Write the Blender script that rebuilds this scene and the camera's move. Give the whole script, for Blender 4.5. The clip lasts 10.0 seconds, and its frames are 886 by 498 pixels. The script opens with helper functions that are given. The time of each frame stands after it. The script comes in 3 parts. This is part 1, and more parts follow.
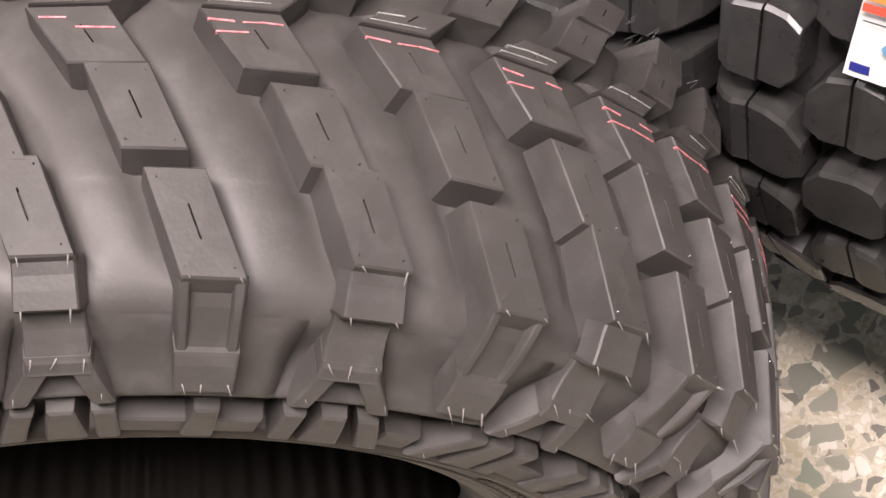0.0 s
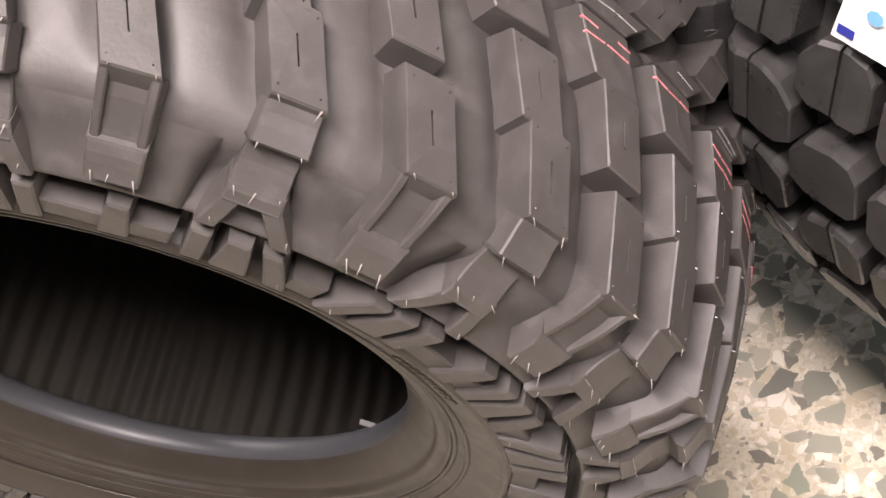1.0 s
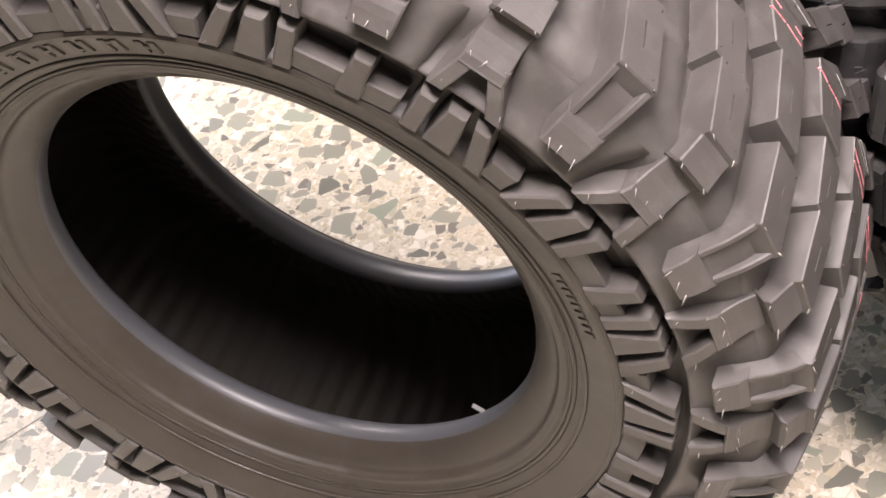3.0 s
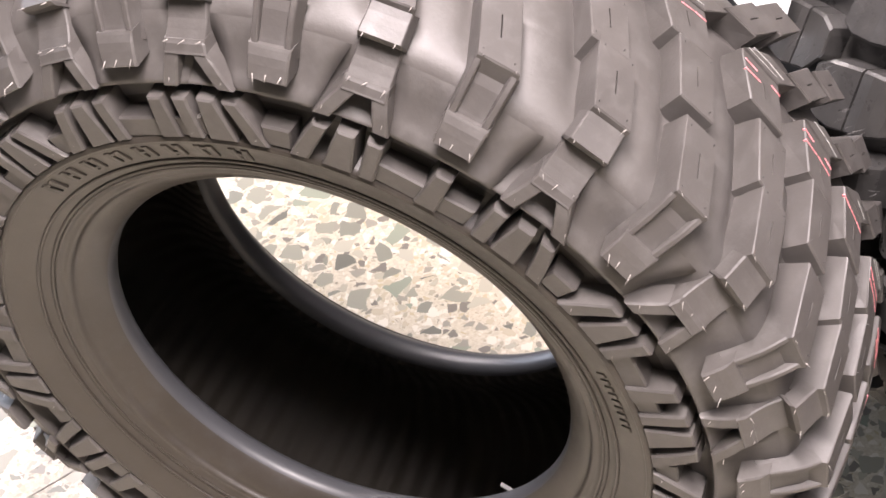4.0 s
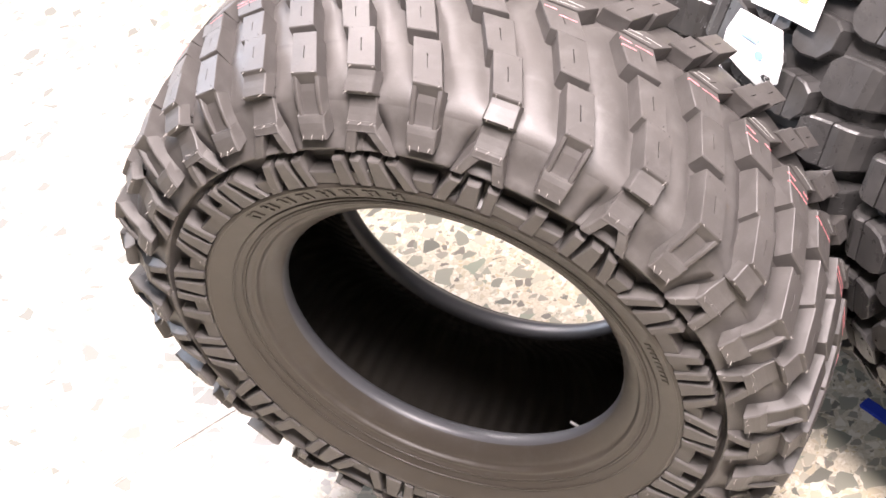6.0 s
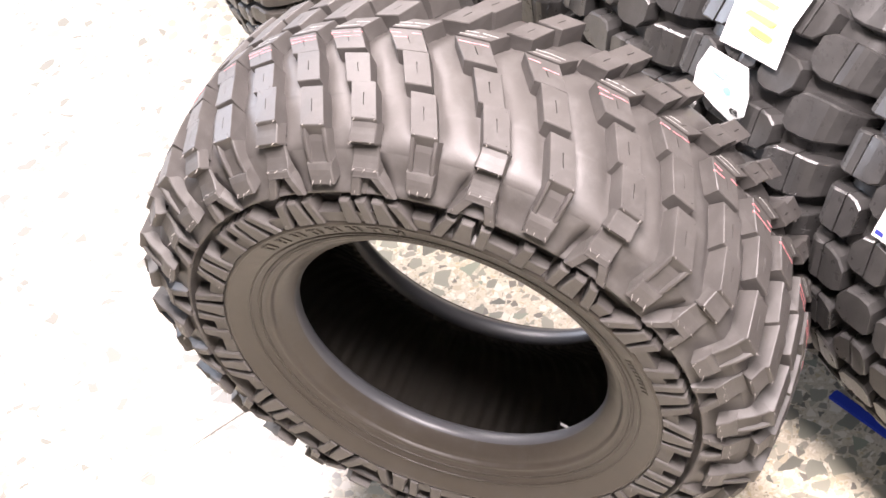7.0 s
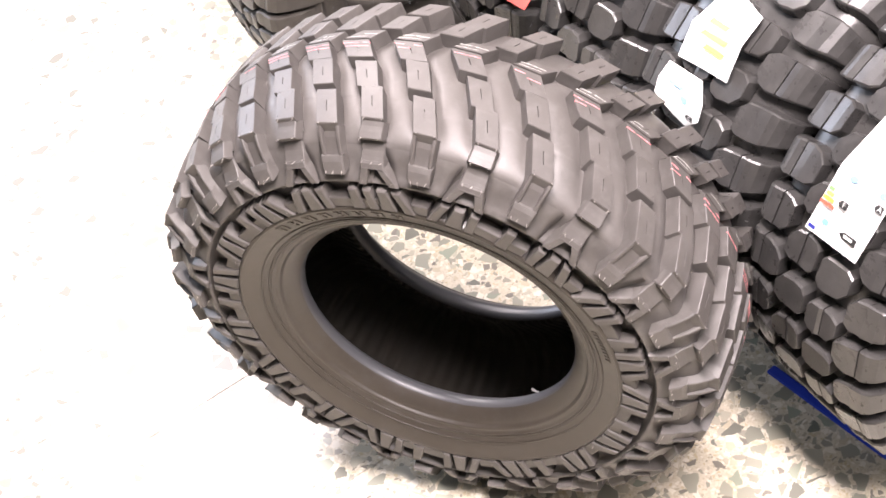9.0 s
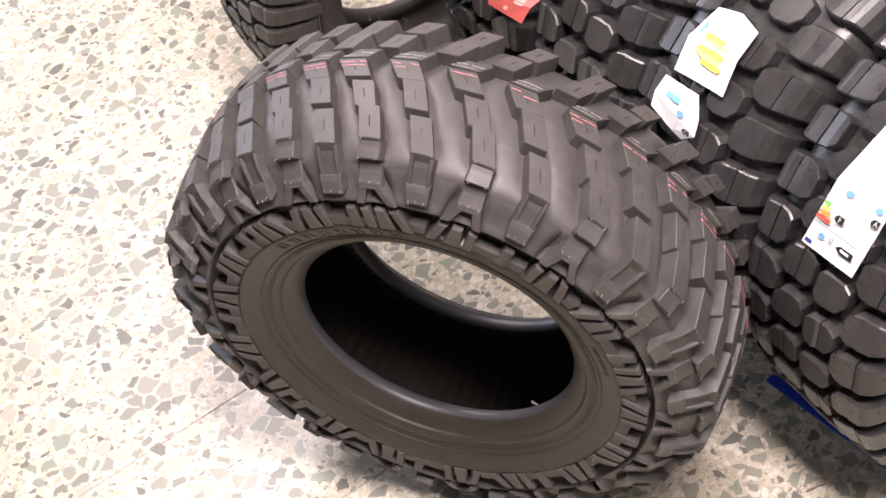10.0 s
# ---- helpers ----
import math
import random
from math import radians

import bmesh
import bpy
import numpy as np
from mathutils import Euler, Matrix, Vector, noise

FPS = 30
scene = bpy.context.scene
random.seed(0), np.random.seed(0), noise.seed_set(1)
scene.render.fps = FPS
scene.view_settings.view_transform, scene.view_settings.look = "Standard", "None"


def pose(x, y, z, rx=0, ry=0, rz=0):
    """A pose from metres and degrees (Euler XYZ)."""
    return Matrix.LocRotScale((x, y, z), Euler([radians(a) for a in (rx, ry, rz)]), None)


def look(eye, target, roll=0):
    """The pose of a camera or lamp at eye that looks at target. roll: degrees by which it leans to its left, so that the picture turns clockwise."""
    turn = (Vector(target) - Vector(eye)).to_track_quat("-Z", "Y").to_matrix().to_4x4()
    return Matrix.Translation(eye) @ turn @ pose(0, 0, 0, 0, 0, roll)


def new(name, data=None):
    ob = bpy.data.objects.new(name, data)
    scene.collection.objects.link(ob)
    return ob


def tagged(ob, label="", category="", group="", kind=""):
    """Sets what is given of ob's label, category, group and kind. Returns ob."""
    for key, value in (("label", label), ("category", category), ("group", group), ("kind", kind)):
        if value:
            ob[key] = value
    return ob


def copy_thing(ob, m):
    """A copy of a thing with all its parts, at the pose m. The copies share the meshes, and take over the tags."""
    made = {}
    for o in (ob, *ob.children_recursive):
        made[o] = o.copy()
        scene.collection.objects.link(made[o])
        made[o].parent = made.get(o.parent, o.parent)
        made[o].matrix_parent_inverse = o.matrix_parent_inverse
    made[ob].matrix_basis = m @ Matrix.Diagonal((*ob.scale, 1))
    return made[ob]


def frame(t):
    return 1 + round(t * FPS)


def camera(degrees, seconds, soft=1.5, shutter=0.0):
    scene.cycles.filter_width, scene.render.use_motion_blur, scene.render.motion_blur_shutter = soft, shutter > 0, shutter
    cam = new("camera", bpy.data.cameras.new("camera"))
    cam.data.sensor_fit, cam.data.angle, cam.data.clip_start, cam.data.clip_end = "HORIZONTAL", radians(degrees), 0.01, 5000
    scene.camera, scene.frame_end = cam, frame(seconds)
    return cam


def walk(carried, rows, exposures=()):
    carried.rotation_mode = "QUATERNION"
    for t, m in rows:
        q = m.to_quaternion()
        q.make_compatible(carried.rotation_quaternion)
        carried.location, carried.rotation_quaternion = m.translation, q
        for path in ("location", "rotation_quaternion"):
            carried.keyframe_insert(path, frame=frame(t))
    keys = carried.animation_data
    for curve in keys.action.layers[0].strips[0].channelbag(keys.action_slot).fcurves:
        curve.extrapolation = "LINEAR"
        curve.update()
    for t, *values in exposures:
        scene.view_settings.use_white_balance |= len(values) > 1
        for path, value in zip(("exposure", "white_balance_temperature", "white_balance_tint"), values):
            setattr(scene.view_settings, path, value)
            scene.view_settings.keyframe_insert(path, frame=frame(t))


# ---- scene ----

cam = camera(29.00, 10.0, soft=1.6)
PATH = (
    (0, (0.4658, -0.4144, 1.3168), (0.2128, 0.0296, 0.4572), -37.43),
    (0.5, (0.5342, -0.4136, 1.2864), (0.1924, 0.0103, 0.4477), -37.76),
    (1, (0.5958, -0.4692, 1.2548), (0.2257, -0.0314, 0.4354), -33.25),
    (1.5, (0.6747, -0.5650, 1.2000), (0.2577, -0.0923, 0.4237), -28.48),
    (2, (0.6395, -0.6084, 1.1765), (0.2115, -0.1328, 0.4080), -25.52),
    (2.5, (0.6295, -0.6985, 1.1939), (0.2195, -0.1591, 0.4584), -21.19),
    (3, (0.5656, -0.7466, 1.2378), (0.1821, -0.1548, 0.5289), -17.72),
    (4.5, (0.5273, -0.9417, 1.4701), (0.1741, -0.3180, 0.7728), -12.47),
    (5, (0.6200, -1.1094, 1.6421), (0.2655, -0.4900, 0.9415), -12.57),
    (6.5, (0.6234, -1.0814, 1.8008), (0.2671, -0.5021, 1.0678), -16.17),
    (7, (0.6694, -1.1203, 1.9238), (0.3176, -0.5499, 1.1816), -16.54),
    (7.5, (0.6669, -1.2210, 2.0170), (0.3443, -0.6350, 1.2737), -14.72),
    (8, (0.7184, -1.2891, 2.1200), (0.3921, -0.7096, 1.3732), -14.54),
    (8.5, (0.7219, -1.2998, 2.1267), (0.3955, -0.7217, 1.3788), -14.24),
    (9, (0.7173, -1.3007, 2.1295), (0.3941, -0.7243, 1.3789), -13.69),
    (9.5, (0.7168, -1.3023, 2.1538), (0.3957, -0.7280, 1.4008), -14.18),
    (10, (0.7216, -1.2803, 2.1562), (0.3973, -0.7087, 1.4025), -14.40),
)
EXPOSURES = ((0, 0.02, 6750, 20), (0.6, 0.22, 6750, 20), (1.5, 0.58, 7000, 23), (3, 0.82, 6750, 21), (5, 1.1, 6650, 21), (9, 1.2, 6650, 21), (9.6, 0.38, 6700, 23), (10, 0.14, 6700, 23))
walk(cam, [(t, look(eye, aim, roll)) for t, eye, aim, roll in PATH], EXPOSURES)

# ---- world and light ----
world = bpy.data.worlds.new("world")
scene.world = world
world.use_nodes = True
wn = world.node_tree.nodes
sky = wn.new("ShaderNodeTexSky")
sky.sky_type, sky.sun_disc = "NISHITA", False
sky.sun_elevation, sky.sun_rotation = radians(40), radians(250)
world.node_tree.links.new(sky.outputs[0], wn["Background"].inputs[0])
wn["Background"].inputs[1].default_value = 0.1


def area_lamp(name, eye, target, sx, sy, watts, colour):
    data = bpy.data.lights.new(name, "AREA")
    data.shape, data.size, data.size_y, data.energy, data.color = "RECTANGLE", sx, sy, watts, colour
    ob = new(name, data)
    ob.matrix_world = look(eye, target)
    return ob


ROOM_X0, ROOM_X1, ROOM_Y0, ROOM_Y1, ROOM_H, GROUND = -4.5, 3.2, -4.0, 3.4, 3.2, 0.004
area_lamp("window_light", (ROOM_X0 + 0.1, 1.75, 1.75), (0, 0.8, 0.7), 2.8, 1.9, 100, (0.74, 0.87, 1.0))
CEILING_LAMPS = ((-1.75, 1.75, 110), (0.7, -0.6, 145), (1.8, -0.8, 40))
for lx, ly, watts in CEILING_LAMPS:
    tube = area_lamp("tube_light", (lx, ly, ROOM_H - 0.09), (lx, ly, 0), 1.5, 0.32, watts, (1.0, 0.95, 0.93))
    tube.matrix_world = pose(lx, ly, ROOM_H - 0.09, 0, 0, -38)


# ---- materials ----
def material(name, rough=0.6, metal=0.0):
    m = bpy.data.materials.new(name)
    m.use_nodes = True
    b = m.node_tree.nodes["Principled BSDF"]
    b.inputs["Roughness"].default_value, b.inputs["Metallic"].default_value = rough, metal
    return m, m.node_tree.nodes, m.node_tree.links, b


def ramp(nodes, stops):
    r = nodes.new("ShaderNodeValToRGB")
    while len(r.color_ramp.elements) < len(stops):
        r.color_ramp.elements.new(0.5)
    for e, (p, c) in zip(r.color_ramp.elements, stops):
        e.position, e.color = p, (*c, 1)
    return r


def noise_tex(nodes, links, coord, scale, detail=4.0, rough=0.55):
    n = nodes.new("ShaderNodeTexNoise")
    n.inputs["Scale"].default_value, n.inputs["Detail"].default_value, n.inputs["Roughness"].default_value = scale, detail, rough
    links.new(coord, n.inputs["Vector"])
    return n


def rubber(name, dark, light, r0, r1, bump=0.25, dust=0.25):
    m, nodes, links, b = material(name)
    tc = nodes.new("ShaderNodeTexCoord").outputs["Object"]
    big, mid, fine = noise_tex(nodes, links, tc, 7, 6, 0.6), noise_tex(nodes, links, tc, 60, 6, 0.65), noise_tex(nodes, links, tc, 420, 3)
    c = ramp(nodes, ((0.3, dark), (0.72, light)))
    links.new(big.outputs[0], c.inputs[0])
    grey = sum(light) / 3 * 2.0
    film = nodes.new("ShaderNodeMix")
    film.data_type = "RGBA"
    film.inputs[7].default_value = (grey, grey * 0.97, grey * 0.93, 1)
    mask = ramp(nodes, ((0.48, (0, 0, 0)), (0.8, (dust, dust, dust))))
    links.new(mid.outputs[0], mask.inputs[0])
    links.new(mask.outputs[0], film.inputs[0])
    links.new(c.outputs[0], film.inputs[6])
    links.new(film.outputs[2], b.inputs["Base Color"])
    mr = nodes.new("ShaderNodeMapRange")
    mr.inputs[1].default_value, mr.inputs[2].default_value = 0.3, 0.7
    mr.inputs[3].default_value, mr.inputs[4].default_value = r0, r1
    links.new(mid.outputs[0], mr.inputs[0])
    links.new(mr.outputs[0], b.inputs["Roughness"])
    bp = nodes.new("ShaderNodeBump")
    bp.inputs["Strength"].default_value, bp.inputs["Distance"].default_value = bump, 0.0006
    links.new(fine.outputs[0], bp.inputs["Height"])
    links.new(bp.outputs[0], b.inputs["Normal"])
    return m


def plain(name, colour, rough=0.6, metal=0.0, vary=0.12, scale=14.0):
    m, nodes, links, b = material(name, rough, metal)
    tc = nodes.new("ShaderNodeTexCoord").outputs["Object"]
    n = noise_tex(nodes, links, tc, scale, 5)
    lo, hi = [max(0, v * (1 - vary)) for v in colour], [min(1, v * (1 + vary)) for v in colour]
    c = ramp(nodes, ((0.3, lo), (0.7, hi)))
    links.new(n.outputs[0], c.inputs[0])
    links.new(c.outputs[0], b.inputs["Base Color"])
    return m


def terrazzo():
    """Cream paste with angular stone chips of three sizes."""
    m, nodes, links, b = material("terrazzo", 0.32)
    tc = nodes.new("ShaderNodeTexCoord").outputs["Object"]
    warp = noise_tex(nodes, links, tc, 55, 3)
    mix = nodes.new("ShaderNodeMix")
    mix.data_type, mix.blend_type = "RGBA", "LINEAR_LIGHT"
    mix.inputs[0].default_value = 0.006
    links.new(tc, mix.inputs[6])
    links.new(warp.outputs[1], mix.inputs[7])
    paste_noise = noise_tex(nodes, links, tc, 240, 4, 0.7)
    paste = ramp(nodes, ((0.3, (0.52, 0.47, 0.37)), (0.5, (0.66, 0.62, 0.52)), (0.7, (0.74, 0.71, 0.63))))
    links.new(paste_noise.outputs[0], paste.inputs[0])
    base = paste.outputs[0]

    def chips(below, scale, share, gap0, gap1, thresholds, colours):
        """Lay the stones of one size over the colour below; each cell draws its own colour, size and presence."""
        v, e = nodes.new("ShaderNodeTexVoronoi"), nodes.new("ShaderNodeTexVoronoi")
        e.feature = "DISTANCE_TO_EDGE"
        for node in (v, e):
            node.voronoi_dimensions = "2D"
            node.inputs["Scale"].default_value = scale
            links.new(mix.outputs[2], node.inputs["Vector"])
        cell = nodes.new("ShaderNodeSeparateColor")
        links.new(v.outputs["Color"], cell.inputs[0])
        c = ramp(nodes, tuple(zip(thresholds, colours)))
        c.color_ramp.interpolation = "CONSTANT"
        links.new(cell.outputs[0], c.inputs[0])
        need = nodes.new("ShaderNodeMapRange")
        need.inputs[3].default_value, need.inputs[4].default_value = gap0, gap1
        links.new(cell.outputs[2], need.inputs[0])
        inside = nodes.new("ShaderNodeMath")
        inside.operation = "GREATER_THAN"
        links.new(e.outputs["Distance"], inside.inputs[0])
        links.new(need.outputs[0], inside.inputs[1])
        there = nodes.new("ShaderNodeMath")
        there.operation, there.inputs[1].default_value = "LESS_THAN", share
        links.new(cell.outputs[1], there.inputs[0])
        both = nodes.new("ShaderNodeMath")
        both.operation = "MULTIPLY"
        links.new(inside.outputs[0], both.inputs[0])
        links.new(there.outputs[0], both.inputs[1])
        lay = nodes.new("ShaderNodeMix")
        lay.data_type = "RGBA"
        links.new(both.outputs[0], lay.inputs[0])
        links.new(below, lay.inputs[6])
        links.new(c.outputs[0], lay.inputs[7])
        return lay.outputs[2]

    base = chips(base, 170, 0.6, 0.02, 0.3, (0, 0.1, 0.25, 0.5, 0.8), ((0.3, 0.28, 0.24), (0.46, 0.43, 0.35), (0.6, 0.56, 0.47), (0.78, 0.76, 0.7), (0.56, 0.5, 0.36)))
    base = chips(base, 78, 0.6, 0.03, 0.36, (0, 0.16, 0.36, 0.58, 0.84), ((0.22, 0.21, 0.19), (0.34, 0.33, 0.29), (0.48, 0.46, 0.39), (0.8, 0.78, 0.72), (0.56, 0.51, 0.4)))
    base = chips(base, 38, 0.64, 0.05, 0.4, (0, 0.14, 0.4, 0.68, 0.88), ((0.18, 0.185, 0.165), (0.265, 0.275, 0.24), (0.34, 0.345, 0.295), (0.5, 0.49, 0.42), (0.31, 0.35, 0.29)))
    dirt = noise_tex(nodes, links, tc, 1.7, 6)
    dr = ramp(nodes, ((0.3, (0.78, 0.73, 0.66)), (0.65, (0.93, 0.91, 0.87))))
    links.new(dirt.outputs[0], dr.inputs[0])
    m3 = nodes.new("ShaderNodeMix")
    m3.data_type, m3.blend_type = "RGBA", "MULTIPLY"
    m3.inputs[0].default_value = 1.0
    links.new(base, m3.inputs[6])
    links.new(dr.outputs[0], m3.inputs[7])
    links.new(m3.outputs[2], b.inputs["Base Color"])
    rr = nodes.new("ShaderNodeMapRange")
    rr.inputs[3].default_value, rr.inputs[4].default_value = 0.25, 0.5
    links.new(dirt.outputs[0], rr.inputs[0])
    links.new(rr.outputs[0], b.inputs["Roughness"])
    return m


M_FLOOR = terrazzo()
M_TREAD = rubber("new_rubber", (0.058, 0.053, 0.0495), (0.094, 0.0865, 0.081), 0.44, 0.6)
# sidewall colour carries a painted brown cast, the warm light thrown up by the floor
M_SIDE = rubber("sidewall_rubber_floor_bounce", (0.026, 0.0215, 0.0165), (0.043, 0.036, 0.0285), 0.34, 0.5, 0.15)
M_LINER = rubber("inner_liner", (0.019, 0.0165, 0.013), (0.036, 0.031, 0.024), 0.5, 0.7)
M_LINER.node_tree.nodes["Principled BSDF"].inputs["Specular IOR Level"].default_value = 0.35
liner_nodes, liner_links = M_LINER.node_tree.nodes, M_LINER.node_tree.links
liner_xyz = liner_nodes.new("ShaderNodeSeparateXYZ")
liner_links.new(liner_nodes.new("ShaderNodeTexCoord").outputs["Object"], liner_xyz.inputs[0])
liner_chain = None
for operation, value in (("ARCTAN2", None), ("MULTIPLY", 110.0), ("SINE", None)):
    node = liner_nodes.new("ShaderNodeMath")
    node.operation = operation
    if liner_chain is None:
        liner_links.new(liner_xyz.outputs[0], node.inputs[0])
        liner_links.new(liner_xyz.outputs[2], node.inputs[1])
    else:
        liner_links.new(liner_chain.outputs[0], node.inputs[0])
        if value:
            node.inputs[1].default_value = value
    liner_chain = node
liner_bump = liner_nodes.new("ShaderNodeBump")
liner_bump.inputs["Strength"].default_value, liner_bump.inputs["Distance"].default_value = 0.7, 0.002
liner_links.new(liner_chain.outputs[0], liner_bump.inputs["Height"])
liner_links.new(liner_bump.outputs[0], liner_nodes["Principled BSDF"].inputs["Normal"])
# bead rubber; the bluish daylight sheen on its lip is mixed into the colour
M_BEAD_SHEEN = rubber("bead_rubber_sheen", (0.05, 0.052, 0.057), (0.06, 0.062, 0.068), 0.38, 0.46, 0.05, 0.0)
M_BLACK = rubber("black_rubber", (0.023, 0.0225, 0.022), (0.054, 0.052, 0.05), 0.24, 0.38)
M_HAIR = plain("pale_rubber", (0.3, 0.28, 0.26), 0.45)
M_RED = plain("red_paint", (0.78, 0.24, 0.26), 0.7, 0, 0.5, 300)
M_WHITE = plain("white_paint", (0.42, 0.42, 0.4), 0.6, 0, 0.4, 300)
M_WALL = plain("wall_paint", (0.12, 0.117, 0.112), 0.8, 0, 0.04, 3)
M_CEIL = plain("ceiling_paint", (0.28, 0.274, 0.265), 0.85, 0, 0.03, 3)
M_BLUE = plain("blue_enamel", (0.02, 0.05, 0.42), 0.4)
M_PAPER = plain("paper", (0.74, 0.74, 0.72), 0.55, 0, 0.03, 30)


# ---- mesh helpers ----
def mesh_from(name, verts, faces, mat, smooth=False):
    me = bpy.data.meshes.new(name)
    me.from_pydata(verts, [], faces)
    me.materials.append(mat)
    if smooth:
        me.polygons.foreach_set("use_smooth", [True] * len(me.polygons))
    me.update()
    return me


def part_of(parent, name, me, m=None, label=""):
    ob = new(name, me)
    ob.parent = parent
    if m is not None:
        ob.matrix_basis = m
    return tagged(ob, label)


def box_mesh(name, lo, hi, mat, bevel=0.0):
    bm = bmesh.new()
    bmesh.ops.create_cube(bm, size=1)
    for v in bm.verts:
        v.co = Vector([(a + b) / 2 + (b - a) * c for a, b, c in zip(lo, hi, v.co)])
    if bevel:
        bmesh.ops.bevel(bm, geom=bm.edges[:], offset=bevel, segments=2, affect="EDGES")
    me = bpy.data.meshes.new(name)
    bm.to_mesh(me)
    bm.free()
    me.materials.append(mat)
    return me


def ring_point(r, y, deg):
    a = radians(deg)
    return Vector((r * math.sin(a), y, r * math.cos(a)))


def lathe(name, profile, mats, spans, steps=144):
    """Turn a closed outline of (y, r) round the y axis; spans give the material of each stretch of the outline."""
    n = len(profile)
    verts = [ring_point(r, y, 360 * k / steps) for k in range(steps) for y, r in profile]
    faces, index = [], []
    for k in range(steps):
        k2 = (k + 1) % steps
        for i in range(n):
            j = (i + 1) % n
            faces.append((k * n + i, k * n + j, k2 * n + j, k2 * n + i))
            index.append(spans[i])
    me = mesh_from(name, verts, faces, mats[0], True)
    for m in mats[1:]:
        me.materials.append(m)
    me.polygons.foreach_set("material_index", index)
    bm = bmesh.new()
    bm.from_mesh(me)
    bmesh.ops.recalc_face_normals(bm, faces=bm.faces[:])
    bm.to_mesh(me)
    bm.free()
    return me


def smooth_outline(points, per=3):
    """Catmull-Rom through a closed outline."""
    out, n = [], len(points)
    for i in range(n):
        p0, p1, p2, p3 = (Vector(points[(i + k - 1) % n]) for k in range(4))
        for s in range(per):
            t = s / per
            out.append(tuple(0.5 * (2 * p1 + (p2 - p0) * t + (2 * p0 - 5 * p1 + 4 * p2 - p3) * t * t + (3 * p1 - p0 - 3 * p2 + p3) * t ** 3)))
    return out


def block(rings):
    """Verts and faces of a solid whose cross outlines, from base to top, are lists of points."""
    n = len(rings[0])
    verts = [p for r in rings for p in r]
    faces = [(a * n + i, a * n + (i + 1) % n, (a + 1) * n + (i + 1) % n, (a + 1) * n + i) for a in range(len(rings) - 1) for i in range(n)]
    faces.append(tuple(range((len(rings) - 1) * n, len(rings) * n)))
    return verts, faces


def joined(name, pieces, mat):
    verts, faces = [], []
    for v, f in pieces:
        k = len(verts)
        verts += v
        faces += [tuple(i + k for i in g) for g in f]
    me = mesh_from(name, verts, faces, mat)
    bm = bmesh.new()
    bm.from_mesh(me)
    bmesh.ops.recalc_face_normals(bm, faces=bm.faces[:])
    bm.to_mesh(me)
    bm.free()
    return me


def tread_piece(outline, top, base, radius, chamfer=0.001, draft=0.0022, slot=None, slot_depth=0.004):
    """A moulded block on a tyre: an outline of (degrees, y), radii as functions of y; slot: a slit sunk into its top, one corner for each corner of the outline."""
    k = math.degrees(1 / radius)
    cx, cy = sum(p[0] for p in outline) / len(outline), sum(p[1] for p in outline) / len(outline)

    def grown(d):
        out = []
        for a, y in outline:
            dx, dy = (a - cx) / k, y - cy
            ln = math.hypot(dx, dy) or 1
            out.append((cx + (dx + dx / ln * d) * k, cy + dy + dy / ln * d))
        return out

    rings = [[ring_point(base(y), y, a) for a, y in grown(draft)], [ring_point(top(y) - chamfer, y, a) for a, y in grown(0)],
             [ring_point(top(y), y, a) for a, y in grown(-chamfer)]]
    if slot:
        rings += [[ring_point(top(y), y, a) for a, y in slot], [ring_point(top(y) - slot_depth, y, a) for a, y in slot]]
    return block(rings)


def slit(outline, half_deg=0.075, share=0.32):
    """A narrow slit along the middle of a four-cornered outline, whose first and last corners are its left side."""
    (a0, y0), (a1, y1), (a2, y2), (a3, y3) = outline
    top, bot = Vector(((a0 + a1) / 2, (y0 + y1) / 2)), Vector(((a2 + a3) / 2, (y2 + y3) / 2))
    p, q = top.lerp(bot, 0.5 - share / 2), top.lerp(bot, 0.5 + share / 2)
    return [(p.x - half_deg, p.y), (p.x + half_deg, p.y), (q.x + half_deg, q.y), (q.x - half_deg, q.y)]


def lerp_curve(points):
    def f(x):
        if x <= points[0][0]:
            return points[0][1]
        for (a, b), (c, d) in zip(points, points[1:]):
            if x <= c:
                return b + (d - b) * (x - a) / (c - a)
        return points[-1][1]
    return f


# ---- room ----
floor = tagged(new("floor", box_mesh("floor", (ROOM_X0, ROOM_Y0, -0.1), (ROOM_X1, ROOM_Y1, GROUND), M_FLOOR)), "polished terrazzo floor with cream, grey and dark stone chips", "floor", kind="structure")
tagged(new("ceiling", box_mesh("ceiling", (ROOM_X0, ROOM_Y0, ROOM_H), (ROOM_X1, ROOM_Y1, ROOM_H + 0.1), M_CEIL)), "plain grey painted ceiling", "ceiling", kind="structure")
M_JOINT = plain("joint_filler", (0.34, 0.31, 0.26), 0.6, 0, 0.3, 120)
joint = part_of(floor, "floor_joint", box_mesh("floor_joint", (-1.2, -0.0008, 0), (0.3, 0.0008, 0.0006), M_JOINT), pose(-0.5, -0.083, GROUND, 0, 0, 53.3), "thin joint line in the terrazzo")
part_of(floor, "floor_joint", box_mesh("floor_joint", (-0.35, -0.0007, 0), (0.2, 0.0007, 0.0006), M_JOINT), pose(-0.17, -0.102, GROUND, 0, 0, 51.5), "thin joint line in the terrazzo")
T = 0.15
tagged(new("wall_north", box_mesh("wall_north", (ROOM_X0, ROOM_Y1, 0), (ROOM_X1, ROOM_Y1 + T, ROOM_H), M_WALL)), "plain dark grey painted wall", "wall", kind="structure")
